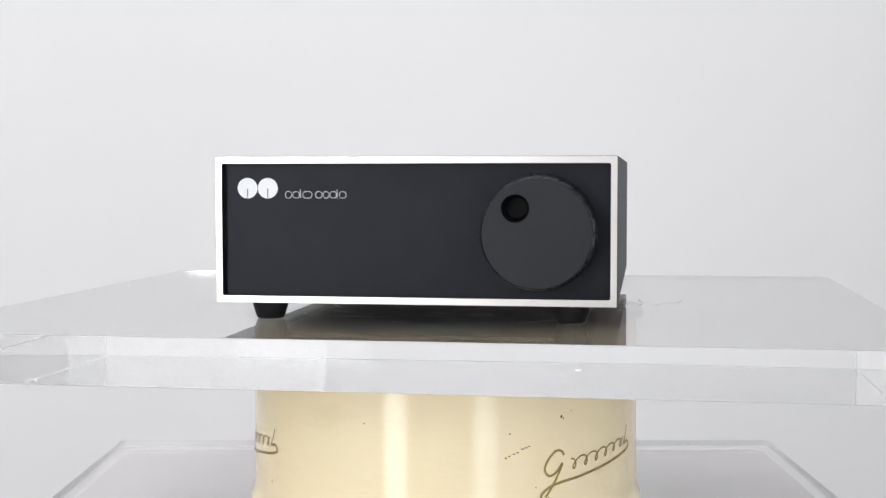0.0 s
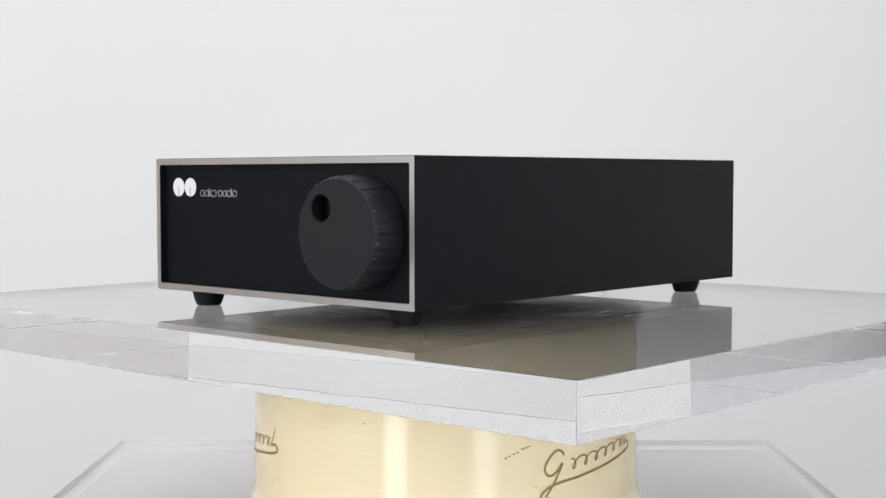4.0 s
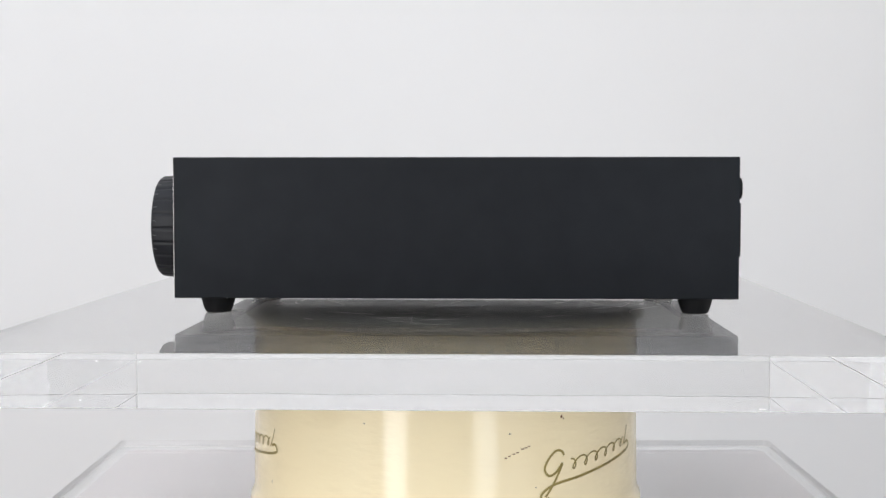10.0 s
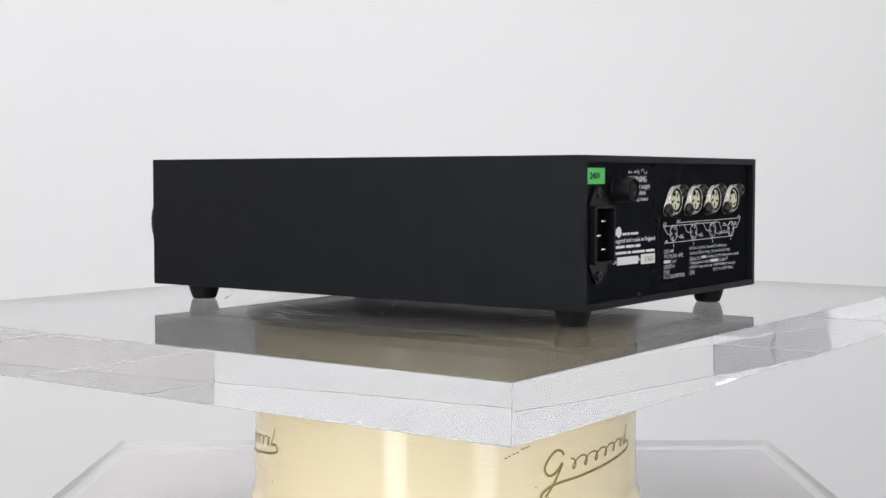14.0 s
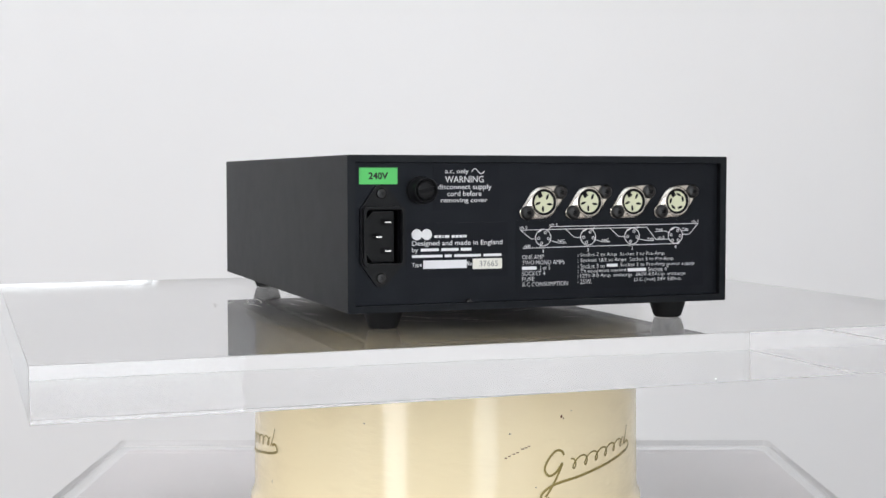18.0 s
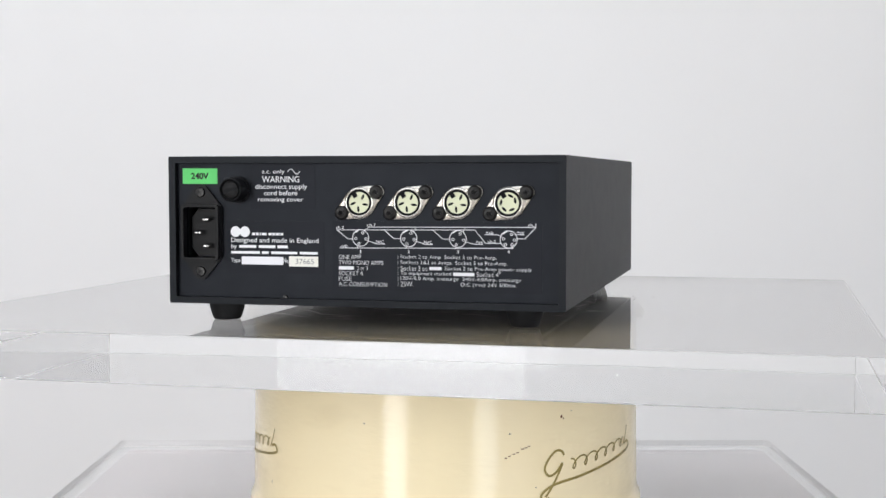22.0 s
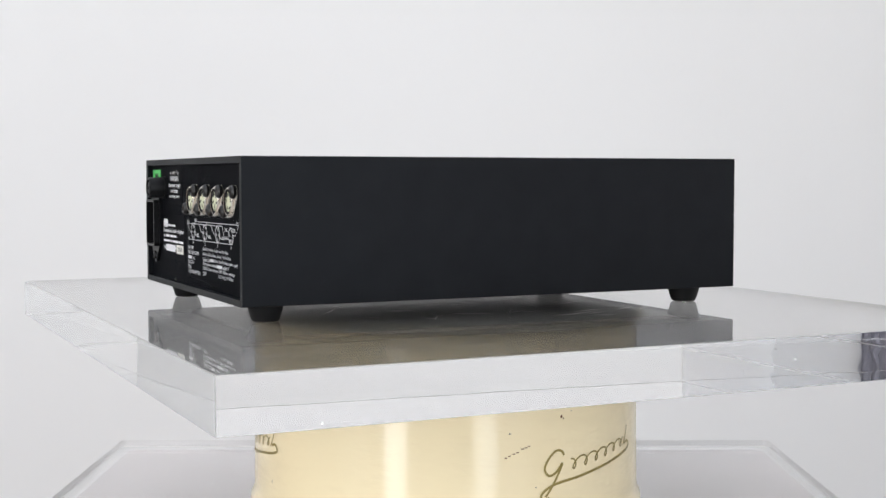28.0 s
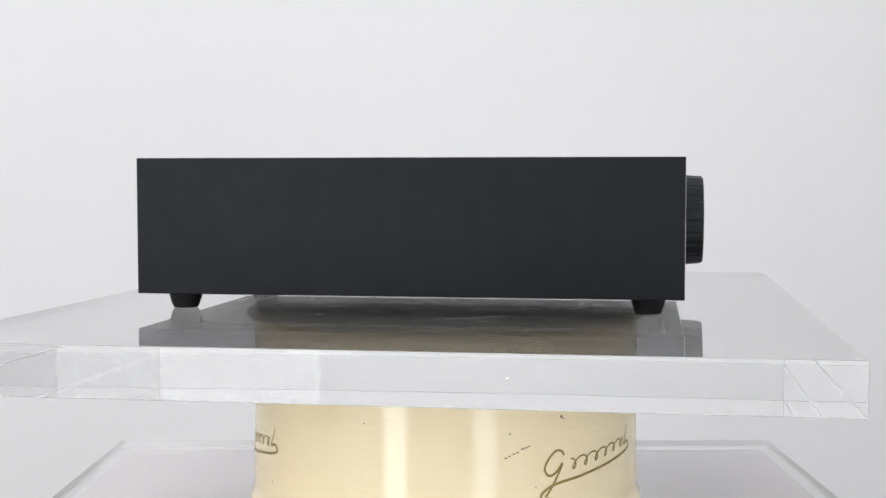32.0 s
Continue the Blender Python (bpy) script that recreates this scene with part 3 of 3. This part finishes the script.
for rr, dy in ((HR + 0.0004, 0.0), (HR, 0.0005), (HR - 0.0003, 0.0095), (HR - 0.0016, 0.0110)):
    ring = [cup.verts.new((x, K0 - kl + 0.0001 + dy, z)) for x, z in circle(HX, HZ, rr, 36)]
    if prev:
        for i in range(36):
            j = (i + 1) % 36
            cup.faces.new((prev[i], prev[j], ring[j], ring[i]))
    prev = ring
cup.faces.new(prev)
# blacker than the knob, so the hole's shade is in the colour
part("finger_hole", cup, M_PIT, knob, "deep finger hole, its shade painted black", smooth=True)
part("knob_collar", lathe([(0.010, 0), (0.010, 0.0009)], 32, "-y", (KX, PF, KZ)), M_PIT, unit)

# worn spots: pale nicks on the knob's rim and chipped paint on the sleeve's edges
for a in (8, 24, 41, 57, 73, 90, 122, 155, 336, 352):
    t, r = radians(a), 0.0279
    nick = box(-0.0003, 0.0003, -0.0012, 0.0008, -0.00008, 0.00008)
    bmesh.ops.transform(nick, matrix=Matrix.Translation((KX + r * math.cos(t), K1 + 0.0022, KZ + r * math.sin(t))) @ Matrix.Rotation(-t, 4, "Y"), verts=nick.verts)
    part("worn_nick", nick, M_NICK, knob)
_rng = random.Random(23)
for k in range(26):
    side = _rng.choice((-1, 1))
    high = _rng.random() < 0.7
    y, w = _rng.uniform(-hd + 0.004, hd - 0.002), 0.0002 + 0.0006 * _rng.random() ** 2
    x, z = side * (hw - 0.00015), (Z1 - 0.00015 if high else UZ + 0.00015)
    part("paint_chip", box(x - 0.00022, x + 0.00022, y - w, y + w, z - 0.0002, z + 0.0002), M_NICK, unit)

# feet
for fx, fy in ((-0.0795, -hd + 0.0190), (0.0795, -hd + 0.0190), (-0.0795, hd - 0.0193), (0.0795, hd - 0.0193)):
    part("foot", lathe([(0, 0.0002), (0.0058, 0.0002), (0.0069, 0.0005), (0.0076, 0.0018), (0.0090, 0.0062), (0.0094, 0.0086), (0.0094, UZ + 0.0008), (0, UZ + 0.0008)], 40, "z", (fx, fy, 0)),
         M_RUBBER, unit, "round tapered black rubber foot", smooth=True)

# ---- rear panel: laid out on a grid of about 3.6 steps to the millimetre ----
PR = hd - 0.0031
RX0, RZ0, RSX, RSZ = 777.5, 546.0, 0.0002795, 0.0002780


def ru(x):
    return (x - RX0) * RSX


def rz(y):
    return UZ + (RZ0 - y) * RSZ


def rrect(x0, x1, y0, y1):
    a, b = -ru(x1), -ru(x0)
    return [(a, rz(y1)), (b, rz(y1)), (b, rz(y0)), (a, rz(y0))]


WELL = (-ru(506), -ru(439), rz(463), rz(367))
part("rear_panel", prism([(-hw + 0.0037, UZ + 0.0035), (hw - 0.0037, UZ + 0.0035), (hw - 0.0037, Z1 - 0.0035), (-hw + 0.0037, Z1 - 0.0035)], PR - 0.002, PR,
                         [rounded_rect(*WELL, 0.0018)]), M_REAR, unit, "black rear panel")
sheet = 0.00018


def rear_label(name, x0, x1, y0, y1, mat, label, thick=sheet):
    return part(name, prism(rrect(x0, x1, y0, y1), PR - 0.0001, PR + thick), mat, unit, label)


def lettering(body, x0, x1, y_mid, height, parent, mat=None, thick=sheet, bold=0.0):
    z = rz(y_mid)
    h = height * RSZ
    part("lettering", text_mesh(body, ru(x0), ru(x1), z - h / 2, z + h / 2, PR + thick + 0.00003, True, bold), mat or M_WHITE, parent)


def bars(spans, y_mid, height, parent, mat=None, thick=sheet):
    for a, b in spans:
        part("printed_bar", prism(rrect(a, b, y_mid - height / 2, y_mid + height / 2), PR + thick, PR + thick + 0.00009), mat or M_WHITE, parent)


voltage = rear_label("voltage_sticker", 432.5, 501, 297, 325.5, M_GREEN, "bright green voltage sticker", 0.00025)
lettering("240V", 449, 484, 311, 12, voltage, M_BLACKINK, 0.00025, 0.03)

warning = rear_label("warning_label", 566, 690, 289, 371, M_LABEL, "black warning label with white lettering")
lettering("a.c. only", 588, 632, 304, 10, warning, bold=0.004)
wave = [(638 + 23 * i / 16, 303 - 4.5 * math.sin(2 * math.pi * i / 16)) for i in range(17)]
part("wave_sign", stroke([(-ru(x), rz(y)) for x, y in wave], 0.0004, PR + sheet, PR + sheet + 0.00008), M_WHITE, warning)
lettering("WARNING", 588, 660, 317, 11.5, warning, bold=0.004)
lettering("disconnect supply", 575, 675, 331.5, 11.5, warning, bold=0.006)
lettering("cord before", 592, 656, 342, 9, warning, bold=0.006)
lettering("removing cover", 580, 667, 355, 10, warning, bold=0.006)

maker = rear_label("maker_label", 517, 706, 393, 489, M_LABEL, "black maker's label with white print")
for cx in (536, 554):
    part("printed_disc", prism(circle(-ru(cx), rz(413), 0.00272, 28), PR + sheet, PR + sheet + 0.00008 + (cx - 536) * 1e-6), M_WHITE, maker)
bars([(568, 574), (575.5, 581), (583, 585), (587, 596), (600, 606), (607.5, 613), (614.5, 620), (621, 623), (624, 628)], 417, 4.6, maker)
lettering("Designed and made in England", 527, 696, 429.5, 11, maker, bold=0.006)
lettering("by", 527, 538, 441, 10, maker, bold=0.006)
bars([(543, 576), (581, 613), (617, 637)], 440, 5.0, maker)
bars([(527, 583), (587, 600), (605, 655), (660, 694)], 451, 4.6, maker)
lettering("Type", 527, 545, 466.5, 9, maker, bold=0.004)
blank = rear_label("blank_label", 547.5, 628, 458.5, 473, M_PAPER, "blank white paper label", 0.0004)
lettering("No.", 628.5, 639, 465, 8, maker, bold=0.004)
serial = rear_label("serial_label", 639.5, 695, 457, 475.5, M_CREAMP, "cream paper label with a stamped number", 0.00042)
lettering("37665", 652, 687, 466, 9.5, serial, M_GREYINK, 0.00042)

def head_cross(x, y, z, turn):
    """The cross recess in a screw head, its shade painted as dark bars."""
    pieces = []
    for k in range(2):
        bar = box(-0.0013, 0.0013, -0.0005, 0.00006, -0.00024, 0.00024)
        bmesh.ops.transform(bar, matrix=Matrix.Translation((x, y, z)) @ Matrix.Rotation(turn + k * math.pi / 2, 4, "Y"), verts=bar.verts)
        pieces.append(bar)
    return joined(*pieces)


# mains inlet
inlet = part("mains_inlet", prism(hull(circle(-ru(470), rz(341), 0.0042, 20) + circle(-ru(470), rz(487), 0.0042, 20)
                                       + rounded_rect(-ru(511), -ru(433), rz(464), rz(364), 0.0015)), PR - 0.0001, PR + 0.0018,
                                  [rounded_rect(-ru(506), -ru(439), rz(463), rz(367), 0.0018)]), M_BAKELITE, unit, "black mains inlet with three steel pins")
part("shroud", prism(rounded_rect(-ru(509), -ru(436), rz(466), rz(363), 0.002), PR + 0.0016, PR + 0.0052,
                     [rounded_rect(-ru(504.5), -ru(440.5), rz(461), rz(368), 0.0016)]), M_BAKELITE, inlet)
part("well_wall", prism(rounded_rect(WELL[0] - 0.001, WELL[1] + 0.001, WELL[2] - 0.001, WELL[3] + 0.001, 0.0018), PR - 0.014, PR - 0.0021,
                        [rounded_rect(*WELL, 0.0018)]), M_BAKELITE, inlet)
part("well_floor", box(WELL[0] - 0.002, WELL[1] + 0.002, PR - 0.016, PR - 0.0141, WELL[2] - 0.002, WELL[3] + 0.002), M_PIT, inlet)
part("core", prism([(-ru(x), rz(y)) for x, y in ((446, 388), (459, 372), (497, 372), (497, 460), (459, 460), (446, 444))], PR - 0.0140, PR - 0.0024), M_BAKELITE, inlet)
for px, py in ((481, 390.5), (465, 415.5), (481, 440)):
    part("pin_slot", box(-ru(px) - 0.0024, -ru(px) + 0.0024, PR - 0.0025, PR - 0.0023, rz(py) - 0.0014, rz(py) + 0.0014), M_PIT, inlet)
for px, py in ((481, 390.5), (465, 415.5), (481, 440)):
    part("pin", box(-ru(px) - 0.0017, -ru(px) + 0.0017, PR - 0.0140, PR + 0.0030, rz(py) - 0.0006, rz(py) + 0.0006, 0.0003, 1), M_PIN, inlet, "steel contact pin")
for sy in (341, 487):
    head = part("screw", lathe([(0, 0.0012), (0.0010, 0.0012), (0.0022, 0.0010), (0.0026, 0.0003), (0.0026, 0)], 24, "y", (-ru(470), PR + 0.0018, rz(sy))), M_SCREW, inlet, smooth=True)
    part("cross_slot", head_cross(-ru(470), PR + 0.0030, rz(sy), 0.6), M_PIT, inlet)

# fuse holder
fuse = part("fuse_holder", lathe([(0.0068, 0), (0.0068, 0.0014), (0.0066, 0.0018), (0.0063, 0.0018), (0.0062, 0.0096), (0.0059, 0.0104), (0.0054, 0.0106), (0.0051, 0.0102), (0.0049, 0.0090),
                                  (0.0045, 0.0088), (0.0042, 0.0096), (0.0036, 0.0100), (0, 0.0100)],
                                 40, "y", (-ru(541), PR, rz(336)), lambda i, k: 0.97 if (k in (4, 5) and i % 4 == 0) else 1.0), M_BAKELITE, unit, "round black screw-in fuse holder", smooth=True)
slot = box(-0.0041, 0.0041, -0.0004, 0.0001, -0.0008, 0.0008)
bmesh.ops.transform(slot, matrix=Matrix.Translation((-ru(541), PR + 0.0100, rz(336))) @ Matrix.Rotation(0.22, 4, "Y"), verts=slot.verts)
part("slot", slot, M_PIT, fuse)
for k in (-1, 1):
    lip = box(-0.0041, 0.0041, -0.0004, 0.00022, k * 0.00095 - 0.00014, k * 0.00095 + 0.00014)
    bmesh.ops.transform(lip, matrix=Matrix.Translation((-ru(541), PR + 0.0100, rz(336))) @ Matrix.Rotation(0.22, 4, "Y"), verts=lip.verts)
    part("slot_lip", lip, M_BAKELITE, fuse)

# sockets
SOCK = (774.0, 863.5, 953.0, 1044.0)


def domed_flange(outline, cx, cz, hole):
    """A pressed metal flange that rises from its outline to the round hole."""
    bm = bmesh.new()
    prev = None
    for f, h in ((0.0, -0.0001), (0.0, 0.0005), (0.10, 0.0010), (0.35, 0.0014), (0.7, 0.0017), (1.0, 0.0017), (1.0, -0.0001)):
        ring = []
        for x, z in outline:
            d = math.hypot(x - cx, z - cz)
            k = (d + (hole - d) * f) / d
            ring.append(bm.verts.new((cx + (x - cx) * k, PR + h, cz + (z - cz) * k)))
        if prev:
            n = len(ring)
            for i in range(n):
                j = (i + 1) % n
                bm.faces.new((prev[i], prev[j], ring[j], ring[i]))
        prev = ring
    bmesh.ops.recalc_face_normals(bm, faces=bm.faces)
    return bm


def socket_at(cx, turned):
    x, z = -ru(cx), rz(358.5)
    sdx, sdz = -32 * RSX, 18.5 * RSZ
    flange_pts = circle(x, z, 0.0083, 40) + circle(x + sdx, z + sdz, 0.0036, 20) + circle(x - sdx, z - sdz, 0.0036, 20)
    so = part("din_socket", domed_flange(hull(flange_pts), x, z, 0.0062), M_CHROME, unit, "chromed round socket with pale green insert", smooth=True)
    part("rim", lathe([(0.0064, 0.0), (0.0064, 0.0020), (0.0068, 0.0022), (0.0074, 0.0019), (0.0079, 0.0012), (0.0079, 0.0)], 40, "y", (x, PR, z)), M_CHROME, so, smooth=True)
    part("ring", lathe([(0.0053, 0.0), (0.0053, 0.0017), (0.0065, 0.0021), (0.0065, 0.0)], 40, "y", (x, PR, z)), M_PIT, so)
    part("insert", lathe([(0, 0.0014), (0.0055, 0.0014), (0.0055, 0.0)], 40, "y", (x, PR, z)), M_INSERT, so, "pale green plastic insert")
    angles = (55, -18, 262, 190) if not turned else (72, 20, 300, 236, 175)
    # flat dark pieces that paint the shade of the contact holes
    for a in angles:
        ang = radians(a)
        r0 = 0.0033 if not turned else 0.0036
        px, pz = -math.cos(ang) * r0, math.sin(ang) * r0
        lean = radians(a + (12 if not turned else 80))
        pts = []
        for i in range(14):
            t = 2 * math.pi * i / 14
            u, v = 0.00155 * math.cos(t), 0.00062 * math.sin(t)
            pts.append((x + px - (u * math.cos(lean) - v * math.sin(lean)), z + pz + u * math.sin(lean) + v * math.cos(lean)))
        part("contact_slot", prism(pts, PR + 0.0013, PR + 0.00146), M_PIT, so)
    ka = radians(122)
    kx, kz = x - math.cos(ka) * 0.0042, z + math.sin(ka) * 0.0042
    c, s = math.cos(radians(-32)), math.sin(radians(-32))
    part("key_notch", prism([(kx + (u * c - v * s) * 0.0011, kz + (u * s + v * c) * 0.0011) for u, v in ((-1, -1), (1, -1), (1, 1), (-1, 1))], PR + 0.0013, PR + 0.0019), M_PIT, so)
    for k in (1, -1):
        sc = lathe([(0, 0.0024), (0.0010, 0.0020), (0.0013, 0.0027), (0.0027, 0.0023), (0.0036, 0.0011), (0.0036, 0.0)], 24, "y", (x + k * sdx, PR + 0.0011, z + k * sdz))
        part("screw", sc, M_SCREW, so, "dark domed cross-head screw", smooth=True)
        part("cross_slot", head_cross(x + k * sdx, PR + 0.0036, z + k * sdz, 0.4 + k * 0.5 + cx), M_PIT, so)


for i, cx in enumerate(SOCK):
    socket_at(cx, i == 3)

# wiring diagram and table
table = rear_label("wiring_label", 722, 1104, 392, 517, M_LABEL, "black label with white wiring diagram and text")


def line(*pts, w=0.00030):
    return stroke([(-ru(x), rz(y)) for x, y in pts], w, PR + sheet, PR + sheet + 0.00007)


wires = [line((1092, 400.5), (790, 402.5), (784, 408)), line((731, 408), (984, 406), (1003, 429), (1031, 429)),
         line((731, 408), (751, 424), (761, 424)), line((819, 407), (836, 422.5), (850, 422.5)), line((908, 406.5), (926, 422.5), (939, 422.5)),
         line((736, 440.5), (1052, 437.5), (1049, 433)), line((1058, 420.5), (1073, 420.5), (1092, 400.5)), line((1002, 414), (1024, 414), (1032, 418)),
         line((1057, 413.5), (1071, 413.5)), line((770, 437), (768, 440)), line((861, 437), (858, 440)), line((950, 437), (948, 440)),
         line((874, 409), (878, 402)), line((963, 409), (967, 401.5)),
         line((788, 427), (806, 432.5), (820, 432.5)), line((877, 427), (894, 432), (908, 432)), line((966, 427), (984, 431), (998, 431))]
part("wiring_diagram", joined(*wires), M_WHITE, table)
for i, cx in enumerate((775, 864, 953.5, 1044)):
    pieces = [line(*[(cx + 15 * math.cos(2 * math.pi * k / 28), 422 + 15 * math.sin(2 * math.pi * k / 28)) for k in range(29)], w=0.00036)]
    dots = ((4, -9), (-9, 1), (10, 2), (-3, 10)) if i < 3 else ((5, -9), (-9, -1), (10, 1), (-6, 9), (6, 9))
    for dx, dy in dots:
        pieces.append(line(*[(cx + dx + 2.3 * math.cos(2 * math.pi * k / 8), 422 + dy + 2.3 * math.sin(2 * math.pi * k / 8)) for k in range(9)], w=0.00026))
    pieces.append(line((cx - 9, 411), (cx - 4, 408), w=0.0008))
    part("socket_symbol", joined(*pieces), M_WHITE, table)
    lettering(str(i + 1), cx - (0.9 if i == 0 else 2), cx + (0.9 if i == 0 else 2), 446.5 - i, 6.0, table)
for body, x0, x1, y in (("ch.2", 729, 744, 403.5), ("ch.1", 787, 802, 398.5), ("ch.1", 1078, 1092, 396.5), ("N/C", 804, 818, 428.5), ("N/C", 892, 906, 428.5),
                        ("+ve", 985, 998, 427.5), ("+ve", 1003, 1017, 410.5), ("+ve", 1058, 1071, 410), ("ch.2", 1007, 1021, 425.5), ("-ve", 737, 750, 437.5)):
    lettering(body, x0, x1, y, 5.0, table)
for body, x0, x1, y in (("ONE AMP", 734, 776, 456.5), ("TWO MONO AMPS", 734, 817, 466.5), ("SOCKET 4", 734, 779, 486), ("FUSE", 734, 758, 496), ("A.C CONSUMPTION", 734, 824, 505.5)):
    lettering(body, x0, x1, y, 7.6, table, bold=-0.013)
bars([(734, 762)], 476.5, 6, table)
lettering("2 or 3", 768, 788, 476.5, 7.6, table, bold=-0.013)
for y in (455.5, 465.5, 475.5, 484.5, 494, 503.5):
    lettering(":", 843.5, 844.8, y + 0.5, 4.0, table)
for body, x0, x1, y in (("Socket 2 to Amp  Socket 3 to Pre-Amp.", 849, 1023, 455.5), ("Sockets 1&2 to Amps  Socket 3 to Pre-Amp.", 849, 1042, 465.5),
                        ("Socket 3 to", 849, 898, 475.5), ("Socket 2 to Pre-Amp power supply", 930, 1085, 475.5), ("To equipment marked", 849, 941, 485),
                        ("Socket 4\"", 987, 1030, 484), ("120V-8.0 Amp. antisurge  240V-4.0Amp. antisurge", 849, 1066, 494), ("25W.", 849, 872, 503.5),
                        ("D.C (+ve) 24V 500ms.", 959, 1058, 503.5)):
    lettering(body, x0, x1, y, 8.4, table, bold=-0.013)
bars([(902, 924)], 475, 5.5, table)
bars([(945, 983)], 484.5, 6, table)
part("panel_screw", lathe([(0, 0.0010), (0.0012, 0.0009), (0.0016, 0)], 16, "y", (-ru(632), PR, rz(533))), M_SCREW, unit)

# ---- the turn of the plate ----
TURN = [(0.0, -8.69), (1.0, -17.15), (2.0, -25.46), (3.0, -33.71), (4.5, -46.07), (6.0, -58.48), (7.0, -66.81), (8.0, -75.17), (9.0, -83.57), (10.0, -91.99),
        (11.0, -100.43), (12.0, -108.88), (13.0, -117.34), (14.0, -125.81), (15.5, -138.54), (17.0, -151.29), (18.0, -159.8), (19.0, -168.32), (20.0, -176.84),
        (21.0, -185.37), (22.0, -193.89), (23.0, -202.39), (24.0, -210.87), (25.0, -219.32), (26.5, -231.92), (28.0, -244.47), (29.0, -252.83), (30.0, -261.26),
        (31.0, -269.84), (32.0, -278.68)]


def motions():
    offset = Matrix.Translation((0.0045, 0.0083, 0.0))
    walk(plate, [(t, pose(0, 0, 0, 0, 0, a)) for t, a in TURN])
    walk(platter, [(t, pose(0, 0, 0, 0, 0, a)) for t, a in TURN])
    walk(unit, [(t, pose(0, 0, 0, 0, 0, a) @ offset) for t, a in TURN])


motions()
